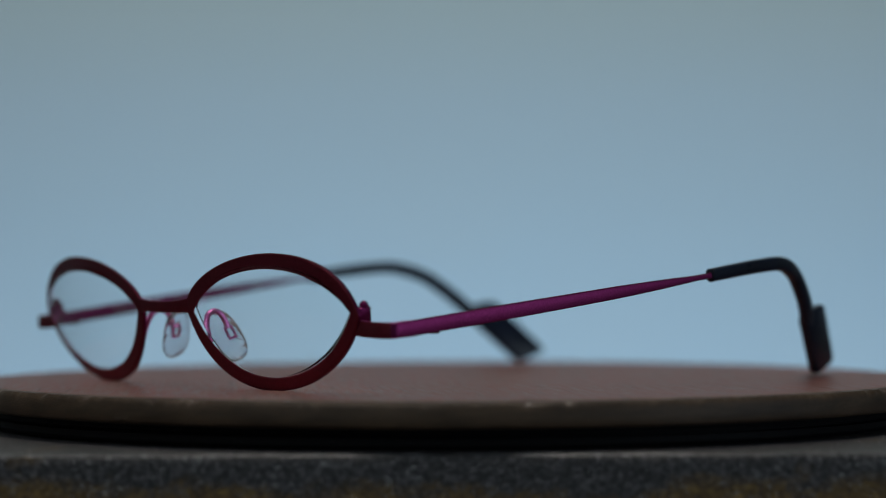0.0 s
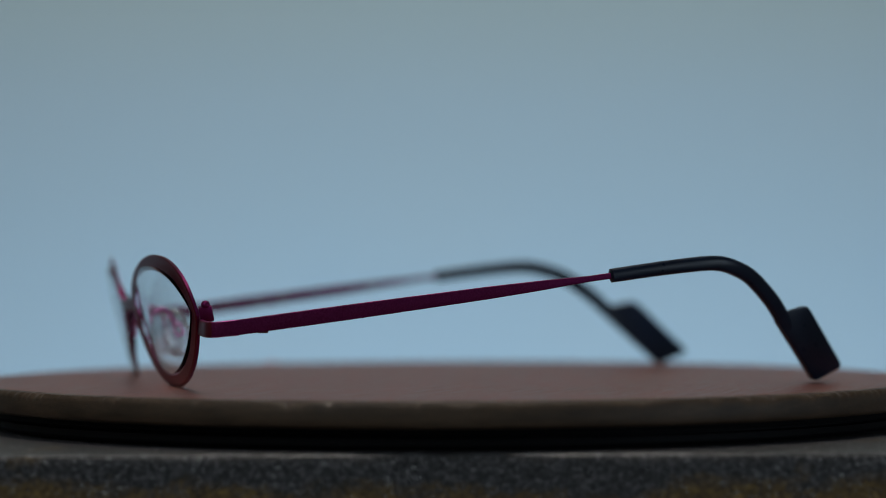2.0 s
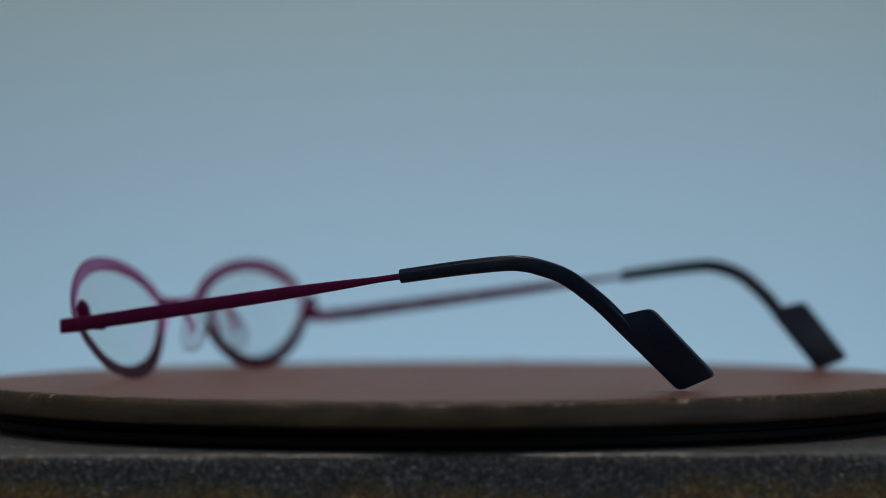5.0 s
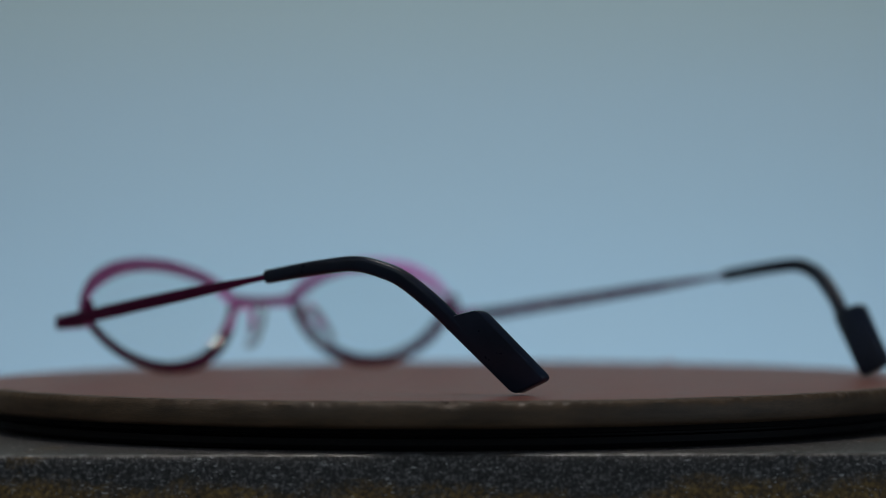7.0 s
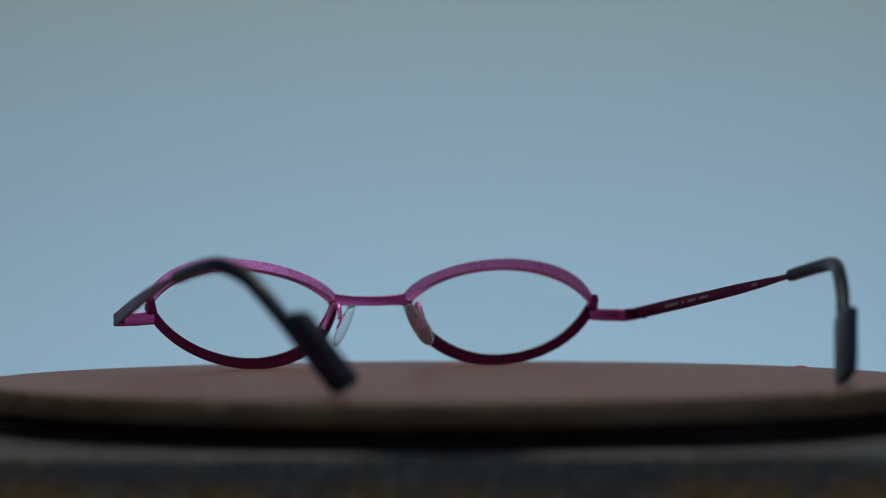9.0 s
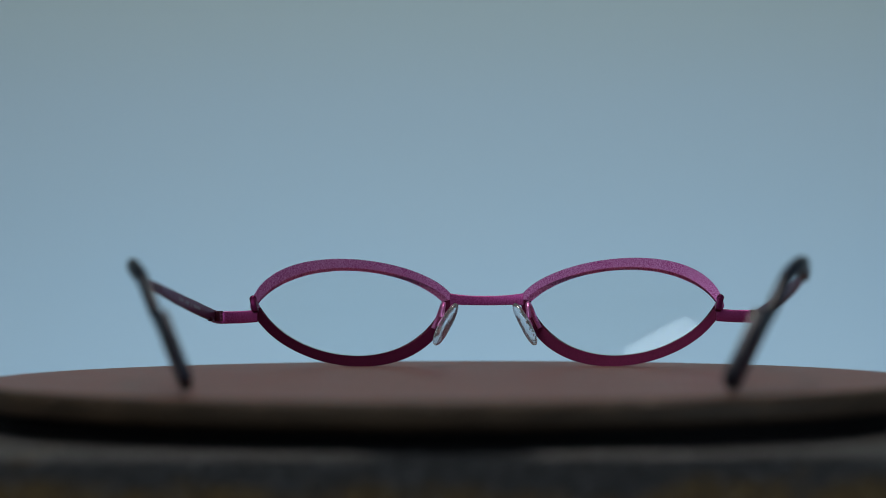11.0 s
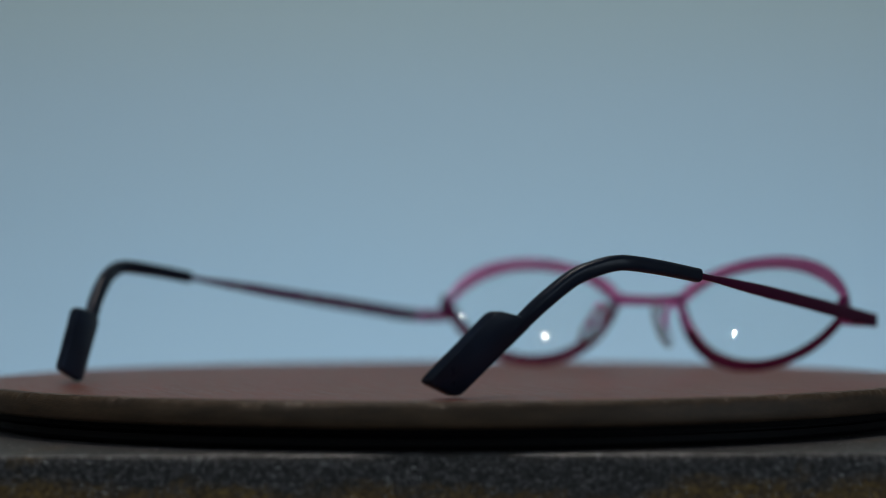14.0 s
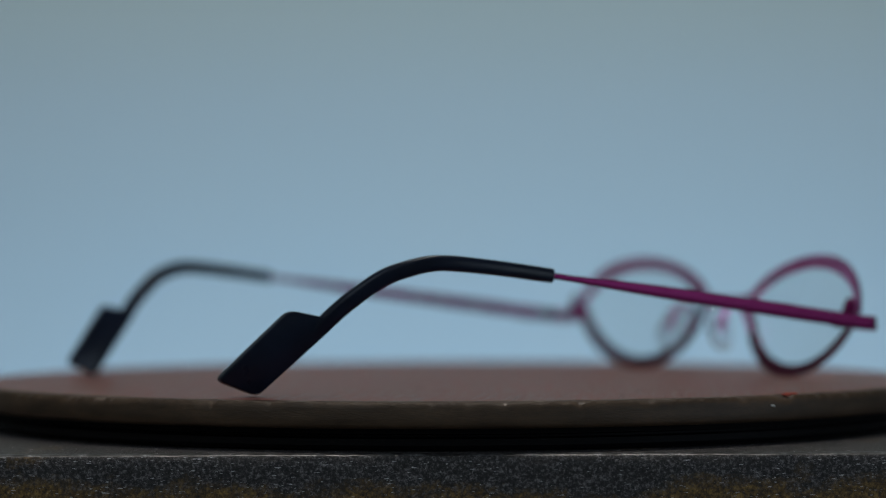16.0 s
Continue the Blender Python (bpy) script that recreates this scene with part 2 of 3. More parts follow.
def window_wall():
    """The wall to the right, with a low window."""
    bm = bmesh.new()
    for y0, y1, z0, z1 in ((-3.4, -2.09, FLOOR_Z, CEIL_Z), (-0.51, 1.3, FLOOR_Z, CEIL_Z), (-2.09, -0.51, FLOOR_Z, -0.02), (-2.09, -0.51, 0.46, CEIL_Z)):
        box(bm, 1.8, 1.9, y0, y1, z0, z1)
    tagged(part("wall_east", bm, M_WALL, smooth=False), "plain grey side wall with a low window", "wall", kind="structure")
    w = tagged(new("window_1"), "low white window frame in a grey wall", "window", kind="structure")
    for y0, y1, z0, z1 in ((-2.088, -2.05, -0.018, 0.458), (-0.55, -0.512, -0.018, 0.458), (-2.05, -0.55, -0.018, 0.02), (-2.05, -0.55, 0.42, 0.458)):
        part("window_frame", box(bmesh.new(), 1.83, 1.87, y0, y1, z0, z1, 0.003), M_WHITE, w)


window_wall()

slab("wall_west", -1.9, -1.8, -3.4, 1.3, FLOOR_Z, CEIL_Z, M_WALL, "plain grey side wall", "wall")
slab("wall_south", -1.9, 1.9, -3.5, -3.4, FLOOR_Z, CEIL_Z, M_CEIL, "plain white wall behind the viewer", "wall")


# ---- the stand ----
TABLE_Z = -0.0096


def build_stand():
    stand = tagged(new("stand"), "dark speckled slab stand with a rough glittering front edge", "table")
    bm = bmesh.new()
    profile = [(0.215, -0.035), (-0.1079, -0.035), (-0.1089, -0.034), (-0.1089, -0.012), (-0.1089, -0.006), (-0.1089, -0.0025), (-0.1088, -0.0010), (-0.1085, -0.0004), (-0.1080, -0.0001), (-0.1068, 0.0), (-0.100, 0.0), (0.215, 0.0)]
    rows = []
    for k in range(561):
        x = -0.42 + 0.84 * k / 560
        row = []
        for i, (y, z) in enumerate(profile):
            rough = 0.00035 if 3 <= i <= 8 else 0.0
            q = Vector((x * 700, z * 700, 1.7))
            row.append(bm.verts.new((x, y + rough * (noise.noise(q) + 0.6 * noise.noise(q * 2.7)), TABLE_Z + z - (rough * 0.5 * abs(noise.noise(q * 1.3)) if 6 <= i <= 8 else 0))))
        rows.append(row)
    n = len(profile)
    for a, b in zip(rows, rows[1:]):
        for i in range(n):
            f = bm.faces.new((a[i], a[(i + 1) % n], b[(i + 1) % n], b[i]))
            f.material_index = 1 if i in (7, 8) else 0
    bm.faces.new(rows[0])
    bm.faces.new(rows[-1])
    part("tabletop", bm, [M_SLAB, M_EDGE_GLINT], stand)
    for x in (-0.38, 0.38):
        for y in (-0.07, 0.175):
            part("leg", box(bmesh.new(), x - 0.018, x + 0.018, y - 0.018, y + 0.018, FLOOR_Z, TABLE_Z - 0.035, 0.002), M_LEG, stand)
    return stand


build_stand()


# ---- the turntable ----
R = 0.1085


def build_turntable():
    table = tagged(new("turntable"), "round wooden turntable with a black plastic base", "turntable")
    bm = bmesh.new()
    lathe(bm, [(0.098, TABLE_Z), (0.1045, TABLE_Z + 0.0004), (0.1052, TABLE_Z + 0.0012), (0.1052, TABLE_Z + 0.0024), (0.1035, TABLE_Z + 0.0027), (0.1035, TABLE_Z + 0.0031), (0.1058, TABLE_Z + 0.0034), (0.1062, TABLE_Z + 0.0046), (0.10, TABLE_Z + 0.0046)], 192)
    part("base", bm, M_BLACK, table, "low ribbed black plastic base")
    bm = bmesh.new()
    n, rings, torn = 1200, [], []
    profile = [(R - 0.0012, -0.0052, 0), (R - 0.0004, -0.0049, 0), (R, -0.0043, 0), (R, -0.0030, 0), (R, -0.0021, 0.0), (R - 0.0001, -0.0013, 0.12), (R - 0.0002, -0.0007, 0.55), (R - 0.0007, -0.00015, 1.0), (R - 0.0019, 0.0, 0.35), (R - 0.006, 0.0, 0), (0.05, 0.0, 0)]
    for k in range(n):
        a = 2 * math.pi * k / n
        q = Vector((math.cos(a), math.sin(a), 0.3))
        c = max(0.0, noise.noise(q * 17) + 0.5 * noise.noise(q * 60) - 0.05) * 0.0013
        torn.append(c + max(0.0, noise.noise(q * 95)) * 0.00035)
    for r, z, wear in profile:
        ring = []
        for k in range(n):
            a = 2 * math.pi * k / n
            q = Vector((math.cos(a), math.sin(a), z * 120))
            w = 0.00008 * noise.noise(q * 6) + 0.00006 * wear * noise.noise(q * 140)
            c = torn[k] * wear * (1 + 0.5 * noise.noise(q * 70))
            ring.append(bm.verts.new(((r + w - c) * math.cos(a), (r + w - c) * math.sin(a), z - (c * 0.45 if -0.0018 < z < 0 else 0))))
        rings.append(ring)
    for i, (a, b) in enumerate(zip(rings, rings[1:])):
        for k in range(n):
            f = bm.faces.new((a[k], a[(k + 1) % n], b[(k + 1) % n], b[k]))
            f.material_index = 0 if i >= 8 else 1
            if i == 7 or (i == 6 and torn[k] > 0.0005):
                f.material_index = 2
    bm.faces.new(rings[-1])
    f = bm.faces.new(list(reversed(rings[0])))
    f.material_index = 1
    platter = part("platter", bm, [M_WOOD, M_EDGE, M_TORN], table, "red-brown wooden disc with a chipped, sanded edge")
    for name, a, r, z, s, m, wide in (("white_fleck", 41.4, R - 0.0002, -0.0020, 0.0008, M_CHIP, 1.2), ("red_fleck", 44.7, R - 0.0016, -0.0001, 0.0010, M_REDCHIP, 2.4)):
        bm = bmesh.new()
        bmesh.ops.create_icosphere(bm, subdivisions=2, radius=s, matrix=pose(r * math.cos(radians(a)), r * math.sin(radians(a)), z, 0, 0, a) @ Matrix.Diagonal((0.5, wide, 0.35, 1)))
        for v in bm.verts:
            v.co += noise.noise_vector(v.co * 1500) * s * 0.25
        part(name, bm, m, platter)
    return table, platter


TURNTABLE, PLATTER = build_turntable()


# ---- the glasses ----
# Own axes: x across the front, y forwards, z up, the middle of the platter below; lengths in millimetres.
MM = 0.001


def face_y(v, z):
    """Where the gently wrapped and tilted front lies."""
    return 72.5 + (z - 15.5) * 0.213 - 0.0016 * v * v - 0.0035 * (z - 15.5) ** 2 + 0.25


def outline(inner, n=56):
    """Almond outline of a rim: over the top from the bridge to the outer corner, and back below."""
    if inner:
        top = bezier((10.4, 17.0), (18.7, 26.1), (50.9, 30.9), (59.7, 16.2), n)
        low = bezier((10.4, 17.0), (18.8, -3.4), (49.4, -0.1), (59.7, 16.2), n)
    else:
        top = bezier((8.6, 17.5), (14.2, 28.4), (58.1, 35.2), (61.5, 15.5), n)
        low = bezier((8.6, 17.5), (13.3, -8.7), (53.8, -2.5), (61.5, 15.5), n)
    return top + low[-2:0:-1]


def at(s, v, y, z):
    return Vector((s * v, y, z)) * MM


def build_rim(s):
    bm = bmesh.new()
    a, b = outline(False), outline(True)
    loops = [[], [], [], [], [], []]
    for i, ((v0, z0), (v1, z1)) in enumerate(zip(a, b)):
        y0, y1 = face_y(v0, z0), face_y(v1, z1)
        e, upper = 0.12, i <= 56
        nose = (1 - (i if upper else len(a) - i) / 56) ** 5      # the flat front is widest where it meets the bridge
        corner = min(1.0, abs(i - 56) / 10)                      # 0 at the outer corner
        lip = 1.17 + (0.11 if upper else -0.22) * corner + (0.45 if upper else 0.30) * nose
        for k, (w, dy) in enumerate(((0.0, 0.40), (e, 0.60), (lip - e, 0.60), (lip, 0.42), (0.98 - 0.2 * nose, -0.22), (0.02, -0.22))):
            loops[k].append(bm.verts.new(at(s, v0 + (v1 - v0) * w, y0 + (y1 - y0) * w + dy, max(0.02, z0 + (z1 - z0) * w))))
    n, top = len(a), 57
    for i in range(6):
        p, q = loops[i], loops[(i + 1) % 6]
        for k in range(n):
            f = bm.faces.new((p[k], p[(k + 1) % n], q[(k + 1) % n], q[k]))
            # at the back the lower half is a darker crimson than the upper
            f.material_index = 1 if i in (0, 1, 2) else (2 if k >= top and i in (3, 4) else (3 if i == 5 else 0))
    return bm


def build_lens(s):
    bm = bmesh.new()
    ring = outline(True)
    cx, cz = 35.0, 14.6
    layers = []
    for side in (1, -1):
        rows = []
        for j in range(9):
            k = 1 - j / 9 if j else 1.0
            row = []
            for v, z in ring:
                vv, zz = cx + (v - cx) * k, cz + (z - cz) * k
                bulge = 1.6 * (1 - ((vv - cx) / 26) ** 2 - ((zz - cz) / 26) ** 2) - 0.9 + 0.035 * (vv - cx)
                row.append(bm.verts.new(at(s, vv, face_y(vv, zz) + 0.035 * (zz - 15.5) + 0.0035 * (zz - 15.5) ** 2 * 0.6 + bulge + (0.75 if side > 0 else -0.15), zz)))
            rows.append(row)
        layers.append(rows)
    n = len(ring)
    for rows in layers:
        for p, q in zip(rows, rows[1:]):
            for k in range(n):
                bm.faces.new((p[k], p[(k + 1) % n], q[(k + 1) % n], q[k]))
        bm.faces.new(rows[-1])
    p, q = layers[0][0], layers[1][0]
    for k in range(n):
        bm.faces.new((p[k], p[(k + 1) % n], q[(k + 1) % n], q[k]))
    return bm


def build_bridge():
    path, sections = [], []
    for k in range(17):
        v = -9.6 + 19.2 * k / 16
        z = 17.3 - 0.35 * math.cos(v / 9.6 * math.pi / 2)
        y = face_y(v, z) + 0.35 * math.cos(v / 9.6 * math.pi / 2)
        h = 2.5 + 0.7 * abs(v / 9.6) ** 3
        path.append((Vector((v, y, z)) * MM, Vector((0, 1, 0)), Vector((0, 0.2, 1)).normalized()))
        sections.append([(a * MM, b * MM) for a, b in rounded(1.2, h, 0.25)])
    return sweep(bmesh.new(), path, sections)


def build_end_piece(s):
    """The arm from the rim's outer corner to the hinge, turning backwards at its end."""
    guide = smooth_path([(59.4, 66.0, 13.2), (63.5, 65.9, 12.9), (67.4, 65.7, 12.8), (69.2, 64.6, 12.8), (69.6, 62.5, 13.0), (69.8, 60.0, 13.2)], 5)
    path, sections = [], []
    for i, p in enumerate(guide):
        d = (guide[min(i + 1, len(guide) - 1)] - guide[max(i - 1, 0)]).normalized()
        side = d.cross(Vector((0, 0, 1))).normalized()
        path.append((at(s, *p), Vector((s * side.x, side.y, 0)), Vector((0, 0, 1))))
        sections.append([(a * MM, b * MM) for a, b in rounded(1.2, 3.2, 0.3)])
    return sweep(bmesh.new(), path, sections)


def build_block(s):
    """The little closing block of the rim, with its screw barrel."""
    bm = bmesh.new()
    m = pose(s * 60.2 * MM, 65.2 * MM, 16.5 * MM, -12, s * 12, 0)
    box(bm, -0.8 * MM, 0.8 * MM, -1.5 * MM, 1.3 * MM, -2.4 * MM, 0.9 * MM, 0.35 * MM)
    r = bmesh.ops.create_uvsphere(bm, u_segments=14, v_segments=8, radius=0.95 * MM, matrix=Matrix.Translation((0, -0.3 * MM, 1.1 * MM)) @ Matrix.Diagonal((1, 1, 1.0, 1)))
    bmesh.ops.transform(bm, matrix=m, verts=bm.verts)
    return bm


def temple_line(y):
    """Height and distance from the middle along the straight part."""
    k = (62.0 - y) / 79.0
    return 69.7 + 4.8 * math.sin(min(1.0, k) * 1.5), 13.0 + 10.3 * k


def reach(y, s):
    """The two temples stand at slightly different angles, so that one reaches further back."""
    return y - s * (0.4 * min(1.0, max(0.0, (62 - y) / 78)) + 0.0465 * max(0.0, -42 - y))


def build_temple(s):
    path, sections = [], []
    for y in [61.5 - 5.77 * k for k in range(11)] + [0.5, -1.5, -3.0, -4.2, -6.0, -9.0, -12.0, -16.0, -20.0]:
        v, z = temple_line(y)
        # a flat blade that narrows into the bare wire
        h = 1.25 + 0.7 * min(1.0, max(0.0, (y + 12) / 9)) + 0.6 * min(1.0, max(0.0, (y + 3) / 11)) + 0.55 * min(1.0, max(0.0, (y - 8) / 30))
        p = Vector((s * v, reach(y, s), z)) * MM
        path.append((p, Vector((1, 0, 0)), Vector((0, 0.12, 1)).normalized()))
        sections.append([(a * MM, b * MM) for a, b in rounded(0.95, h, 0.25)])
    return sweep(bmesh.new(), path, sections)


def build_tip(s):
    """The sleeve: a round tube that bends down behind the ear and ends in a flat paddle."""
    bm = bmesh.new()
    guide = smooth_path([(74.3, -16.6, 23.25), (73.6, -26.0, 24.5), (73.0, -32.0, 25.2), (72.2, -38.0, 25.75), (71.4, -41.5, 25.75), (70.2, -45.2, 25.0), (67.8, -50.4, 22.9), (64.9, -56.4, 18.1), (62.5, -60.2, 14.0), (61.0, -62.8, 11.2), (59.9, -64.6, 9.2)], 5)
    path, sections = [], []
    for i, p in enumerate(guide):
        d = (guide[min(i + 1, len(guide) - 1)] - guide[max(i - 1, 0)]).normalized()
        side = Vector((1, 0, 0))
        side = (side - d * side.dot(d)).normalized()
        up = side.cross(d).normalized()
        if up.z < 0:
            up = -up
        f = i / (len(guide) - 1)
        end = 0.55 if i == 0 else 1.0
        w = (2.55 - 1.5 * max(0.0, f - 0.74) / 0.26) * end
        h = (2.85 + 0.5 * min(1.0, f * 1.6) - 1.9 * max(0.0, f - 0.80) / 0.20) * end
        q = Vector((s * p.x, reach(p.y, s), p.z)) * MM
        path.append((q, Vector((s * side.x, side.y, side.z)), Vector((s * up.x, up.y, up.z))))
        sections.append([(a * MM, b * MM) for a, b in rounded(w, h, 0.9)])
        if i == 0:
            back = Vector((s * 0.0, -0.35, 0.05)) * MM
            path.append((q + back, path[0][1], path[0][2]))
            sections.append([(a * MM, b * MM) for a, b in rounded(2.55, 2.85, 0.9)])
    sweep(bm, path, sections)
    return bm


def build_paddle(s):
    """Flat rounded parallelogram at the end of the sleeve, leaning inwards as it goes down."""
    bm = bmesh.new()
    corners = [(-60.0, 15.3), (-66.6, 16.8), (-78.4, 3.2), (-70.9, 0.05), (-58.6, 13.4)]
    ring = []
    r = (0.5, 1.4, 1.6, 1.3, 0.2)
    for i, (y, z) in enumerate(corners):
        p, a, b = Vector((y, z)), Vector(corners[i - 1]), Vector(corners[(i + 1) % 5])
        da, db = (a - p).normalized() * r[i], (b - p).normalized() * r[i]
        for k in range(6):
            t = k / 5
            ring.append(p + da * (1 - t) ** 2 + db * t * t)
    rows = []
    for off, inset in ((-1.30, 0.42), (-1.19, 0.14), (-0.9, 0.0), (0.9, 0.0), (1.19, 0.14), (1.30, 0.42)):
        row = []
        c = Vector((-68.7, 8.3))
        for q in ring:
            g = q + (c - q).normalized() * inset
            v = 61.4 + (g.x + 61.2) * 0.296 + (g.y - 12.2) * 0.278 + off
            row.append(bm.verts.new(Vector((s * v, reach(g.x, s), max(g.y, 0.03))) * MM))
        rows.append(row)
    n = len(ring)
    for p, q in zip(rows, rows[1:]):
        for k in range(n):
            bm.faces.new((p[k], p[(k + 1) % n], q[(k + 1) % n], q[k]))
    bm.faces.new(rows[0])
    bm.faces.new(rows[-1])
    return bm


def build_pad(s):
    """Clear oval nose pad, leaning outwards below."""
    bm = bmesh.new()
    bmesh.ops.create_uvsphere(bm, u_segments=28, v_segments=18, radius=1)
    m = pose(s * 10.2 * MM, 63.9 * MM, 11.0 * MM, -17, 0, 0) @ pose(0, 0, 0, 0, -s * 28, s * 3) @ Matrix.Diagonal((1.3 * MM, 3.45 * MM, 6.1 * MM, 1))
    for v in bm.verts:
        v.co.y *= 1 - 0.15 * v.co.z
        v.co = Vector([math.copysign(abs(c) ** p, c) for c, p in zip(v.co, (0.75, 0.85, 0.8))])
    bmesh.ops.transform(bm, matrix=m, verts=bm.verts)
    return bm


def build_pad_arm(s):
    """Wire that leaves the rim, loops upwards and holds the pad by a small box."""
    bm = bmesh.new()
    guide = smooth_path([(13.9, 70.2, 9.8), (12.6, 70.2, 12.6), (11.6, 69.4, 15.2), (11.0, 67.6, 16.2), (10.9, 66.0, 15.7), (11.1, 64.9, 14.3), (11.3, 64.2, 12.6)], 6)
    path, sections = [], []
    for i, p in enumerate(guide):
        d = (guide[min(i + 1, len(guide) - 1)] - guide[max(i - 1, 0)]).normalized()
        side = Vector((1, 0, 0))
        side = (side - d * side.dot(d)).normalized()
        up = side.cross(d)
        path.append((at(s, *p), Vector((s * side.x, side.y, side.z)), Vector((s * up.x, up.y, up.z))))
        sections.append([(a * MM, b * MM) for a, b in rounded(1.15, 1.15, 0.45)])
    sweep(bm, path, sections)
    return bm


def build_pad_box(s):
    bm = bmesh.new()
    for y0, y1, z0, z1 in ((-1.0, 1.0, 1.0, 1.5), (-1.0, 1.0, -1.5, -1.0), (-1.0, -0.55, -1.0, 1.0), (0.55, 1.0, -1.0, 1.0)):
        box(bm, -0.35 * MM, 0.35 * MM, y0 * MM, y1 * MM, z0 * MM, z1 * MM, 0.12 * MM)
    bmesh.ops.transform(bm, matrix=pose(s * 11.3 * MM, 63.6 * MM, 11.6 * MM, -17, 0, 0) @ pose(0, 0, 0, 0, -s * 28, s * 3), verts=bm.verts)
    return bm


def build_hinge(s):
    """Barrel knuckles where the temple folds."""
    bm = bmesh.new()
    for z0, z1 in ((11.9, 12.7), (12.8, 13.7), (13.8, 14.6)):
        bmesh.ops.create_cone(bm, cap_ends=True, segments=16, radius1=0.95 * MM, radius2=0.95 * MM, depth=(z1 - z0) * MM, matrix=Matrix.Translation((s * 68.7 * MM, 61.2 * MM, (z0 + z1) / 2 * MM)))
    box(bm, s * 69.9 * MM - 0.6 * MM, s * 69.9 * MM + 0.6 * MM, 54.0 * MM, 56.2 * MM, 12.05 * MM, 13.2 * MM, 0.25 * MM)
    box(bm, s * 69.0 * MM - 0.7 * MM, s * 69.0 * MM + 0.7 * MM, 59.2 * MM, 63.0 * MM, 12.0 * MM, 14.5 * MM, 0.2 * MM)
    return bm


def build_mark(s, y0, y1):
    """A small printed bar on the temple's inner face, which follows its slope."""
    path, sections = [], []
    for y in (y0, (y0 + y1) / 2, y1):
        v, z = temple_line(y)
        path.append((Vector((s * v - s * 0.485, reach(y, s), z)) * MM, Vector((1, 0, 0)), Vector((0, 0.12, 1)).normalized()))
        sections.append([(a * MM, b * MM) for a, b in ((-0.03, -0.36), (0.03, -0.36), (0.03, 0.36), (-0.03, 0.36))])
    return sweep(bmesh.new(), path, sections)


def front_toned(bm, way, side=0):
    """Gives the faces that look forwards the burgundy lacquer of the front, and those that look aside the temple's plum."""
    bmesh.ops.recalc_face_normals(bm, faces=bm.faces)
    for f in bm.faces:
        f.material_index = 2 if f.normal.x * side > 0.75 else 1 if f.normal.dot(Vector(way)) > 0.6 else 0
    return bm


def build_glasses():
    g = tagged(new("eyeglasses"), "magenta metal eyeglasses with black ear tips, open on the turntable", "eyeglasses")
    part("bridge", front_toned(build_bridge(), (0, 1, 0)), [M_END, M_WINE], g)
    for s in (-1, 1):
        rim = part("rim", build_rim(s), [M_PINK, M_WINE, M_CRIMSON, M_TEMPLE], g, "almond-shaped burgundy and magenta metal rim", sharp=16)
        part("closing_block", build_block(s), M_TEMPLE, rim)
        lens = part("lens", build_lens(s), M_LENS, g, "clear glass lens")
        lens.visible_shadow = False
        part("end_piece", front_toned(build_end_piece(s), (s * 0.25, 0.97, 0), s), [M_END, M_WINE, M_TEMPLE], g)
        part("hinge", build_hinge(s), M_HINGE, g, "small dark barrel hinge")
        temple = part("temple", build_temple(s), M_TEMPLE, g, "flat tapering magenta metal temple")
        part("ear_tip", build_tip(s), M_TIP, temple, "black curved sleeve")
        part("paddle", build_paddle(s), M_TIP, temple, "flat black paddle-shaped end")
        for y0, y1 in ((44.0, 37.4), (35.4, 34.4), (32.6, 28.8), (27.0, 22.6), (1.6, -1.0)):
            part("marking", build_mark(s, y0, y1), M_MARK, temple, "small pale printed bar", smooth=False)
        pad = part("nose_pad", build_pad(s), M_PAD, g, "clear oval silicone nose pad")
        part("pad_arm", build_pad_arm(s), M_PINK, pad, "looped magenta wire arm")
        part("pad_box", build_pad_box(s), M_PINK, pad)
    return g


GLASSES = build_glasses()


# ---- lamps of the room ----
def build_ceiling_lamp():
    lamp = tagged(new("ceiling_lamp"), "round white ceiling lamp with a warm glowing diffuser", "lamp")
    lamp.location = (0.0, 0.15, 0.0)
    part("housing", lathe(bmesh.new(), [(0.19, CEIL_Z), (0.2, CEIL_Z - 0.01), (0.2, CEIL_Z - 0.05), (0.19, CEIL_Z - 0.055)], 48), M_WHITE, lamp)
    part("diffuser", lathe(bmesh.new(), [(0.18, CEIL_Z - 0.056), (0.18, CEIL_Z - 0.062), (0.1, CEIL_Z - 0.066)], 48), M_GLOW, lamp)


build_ceiling_lamp()


def build_ceiling_panel():
    panel = tagged(new("ceiling_panel"), "square white ceiling light panel", "lamp")
    panel.location, panel.rotation_euler = (-1.10, -2.11, 0.0), (0, 0, radians(31))
    part("frame", box(bmesh.new(), -0.49, 0.49, -0.49, 0.49, CEIL_Z - 0.018, CEIL_Z, 0.003), M_WHITE, panel)


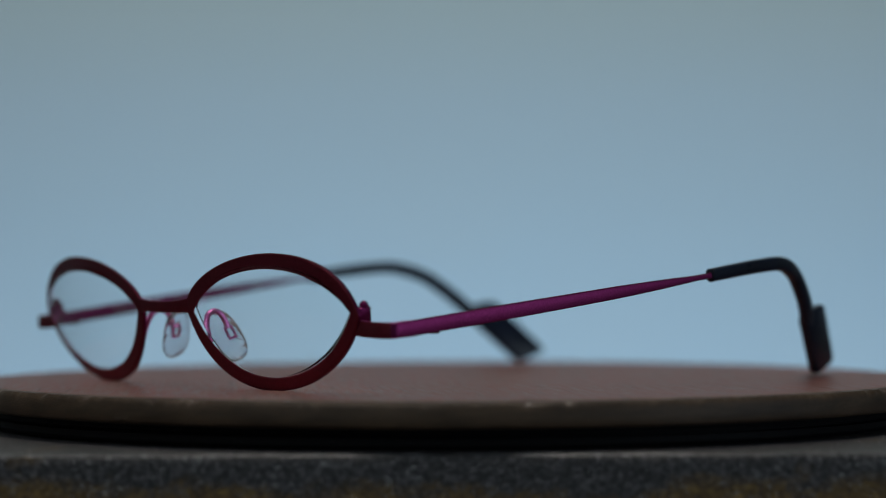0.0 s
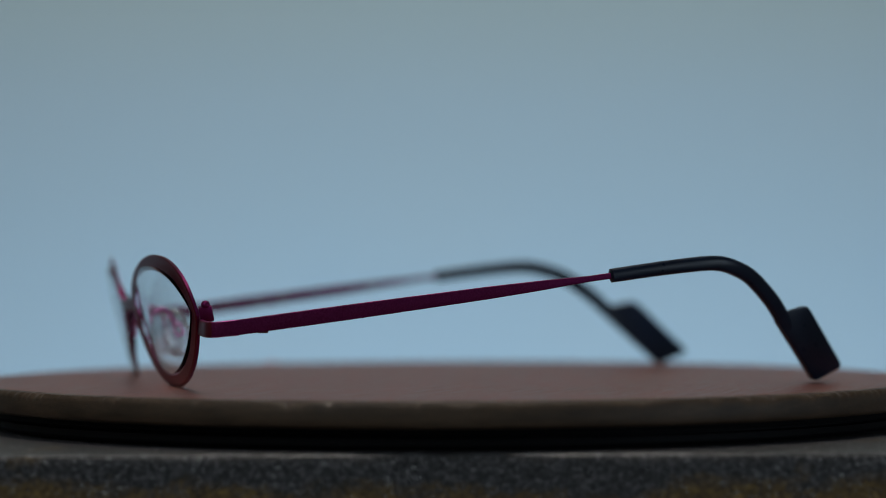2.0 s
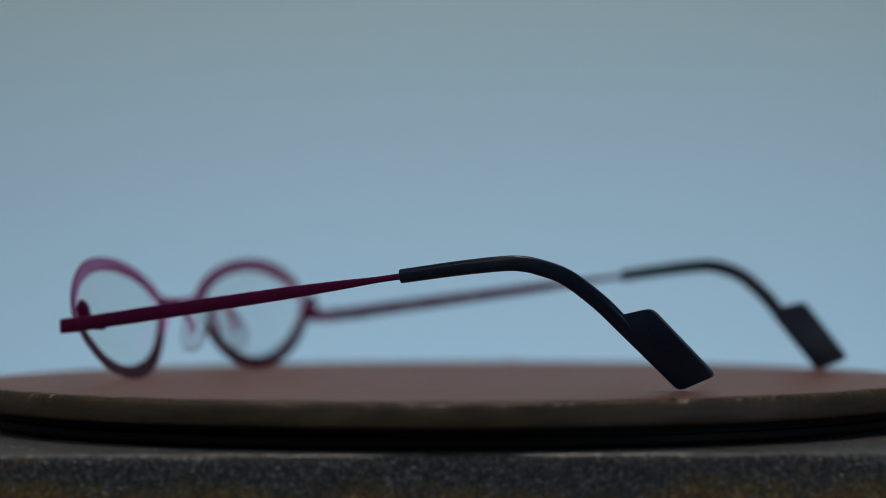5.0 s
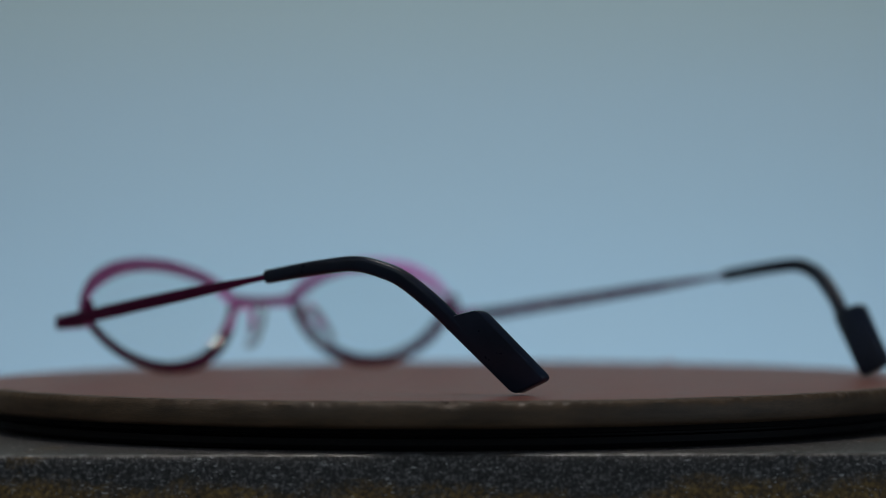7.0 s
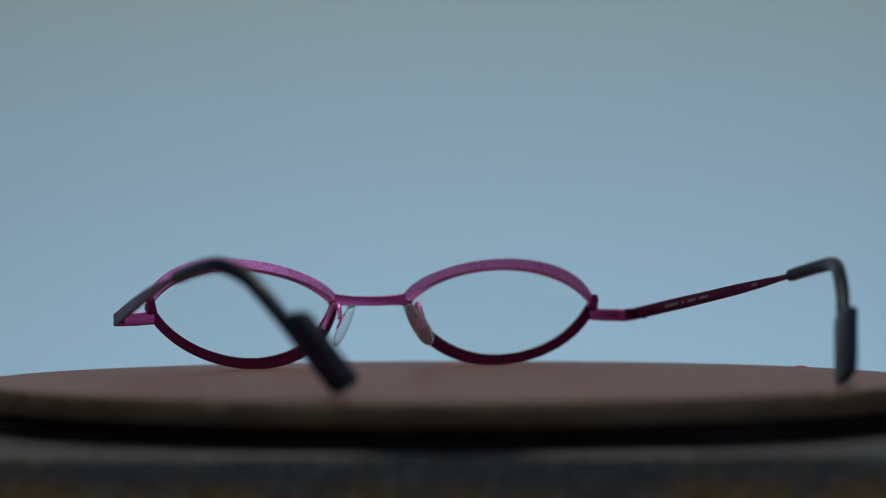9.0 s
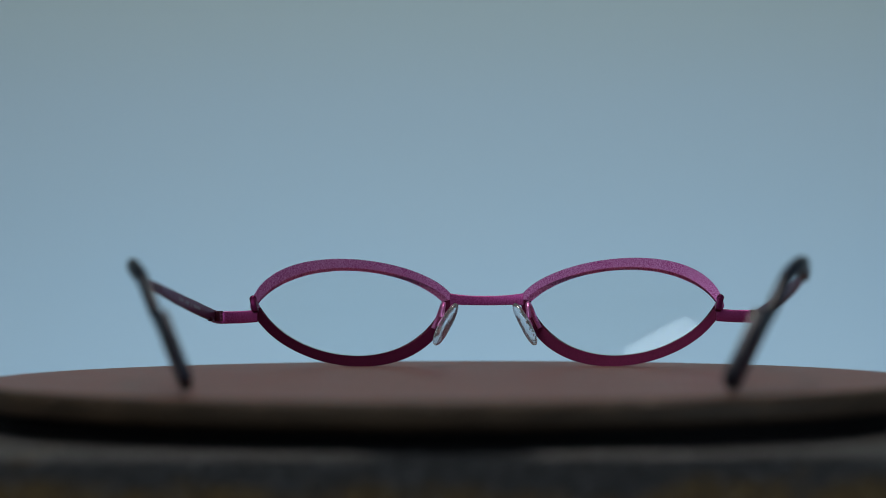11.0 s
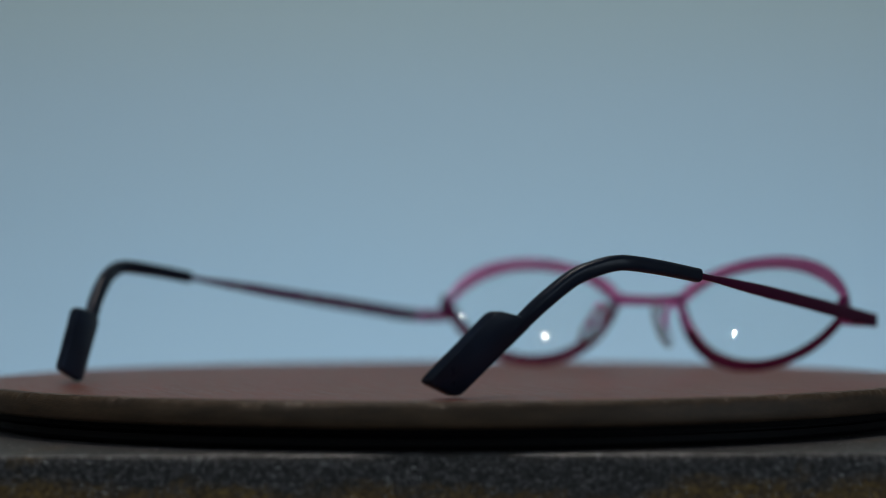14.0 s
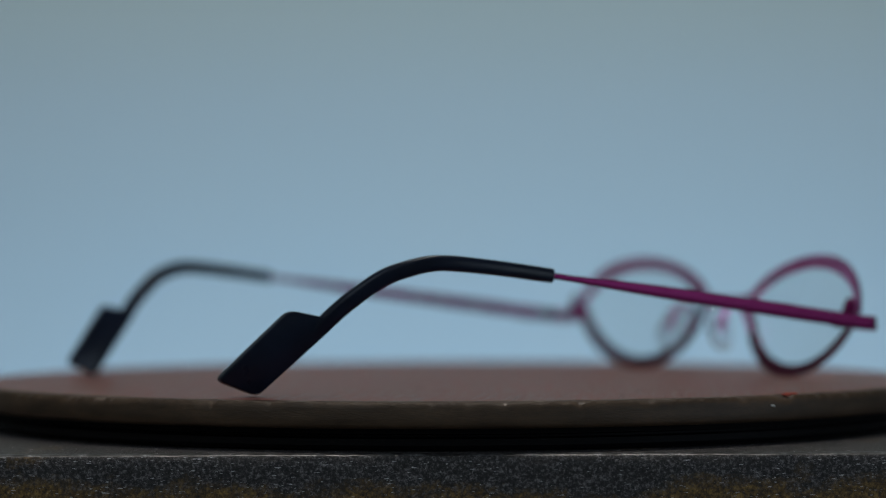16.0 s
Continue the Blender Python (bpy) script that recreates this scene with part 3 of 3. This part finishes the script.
def build_bulb_lamp():
    """Small bracket lamp with a bare bulb on the side wall."""
    lamp = tagged(new("wall_lamp"), "small white bracket lamp with a bare bulb", "lamp", "bracket lamps on the side wall")
    lamp.location = (-1.80, -1.16, 0.99)
    part("bracket", box(bmesh.new(), 0.0, 0.09, -0.02, 0.02, -0.02, 0.02, 0.004), M_WHITE, lamp)
    bm = bmesh.new()
    bmesh.ops.create_uvsphere(bm, u_segments=20, v_segments=12, radius=0.016, matrix=Matrix.Translation((0.10, 0, 0)))
    part("bulb", bm, M_BULB, lamp)
    copy_thing(lamp, pose(-1.80, -0.35, 0.87))


def build_wall_fill_lamp():
    """Housing on a foot for the added wall light, unseen behind and below the stand."""
    lamp = tagged(new("wall_fill_lamp"), "unseen long white lamp added to brighten the wall, on a thin black foot", "lamp")
    lamp.location = (0.0, 0.70, -0.43)
    bm = bmesh.new()
    box(bm, -0.68, 0.68, -0.02, 0.02, -0.07, 0.07, 0.004)
    bmesh.ops.transform(bm, matrix=pose(0, -0.012, -0.012, 36, 0, 0), verts=bm.verts)
    part("housing", bm, M_WHITE, lamp)
    part("foot", box(bmesh.new(), -0.02, 0.02, -0.05, -0.01, FLOOR_Z + 0.43, -0.02, 0.003), M_LEG, lamp)


build_wall_fill_lamp()
build_ceiling_panel()
build_bulb_lamp()


# ---- movement ----
def turned(t):
    return -SPEED * (t - FACING)


def motions():
    times = [k * 0.25 for k in range(65)]
    walk(PLATTER, [(t, pose(0, 0, 0, 0, 0, turned(t))) for t in times])
    base = pose(0, 0, 0, 0, 0, 32.65) @ pose(0.00567, 0, 0)
    walk(GLASSES, [(t, pose(0, 0, 0, 0, 0, turned(t)) @ base) for t in times])
    pulls = [(0.0, 0.487), (1.0, 0.483), (3.0, 0.482), (4.0, 0.485), (5.2, 0.475), (6.5, 0.460), (8.0, 0.476), (8.5, 0.525), (9.0, 0.590), (10.0, 0.615), (11.5, 0.615), (12.5, 0.595), (13.0, 0.575), (13.5, 0.515), (14.0, 0.480), (14.5, 0.448), (15.4, 0.447), (16.0, 0.446)]
    walk(focus, [(t, pose(0, d - 0.550, 0.0228)) for t, d in pulls])


motions()
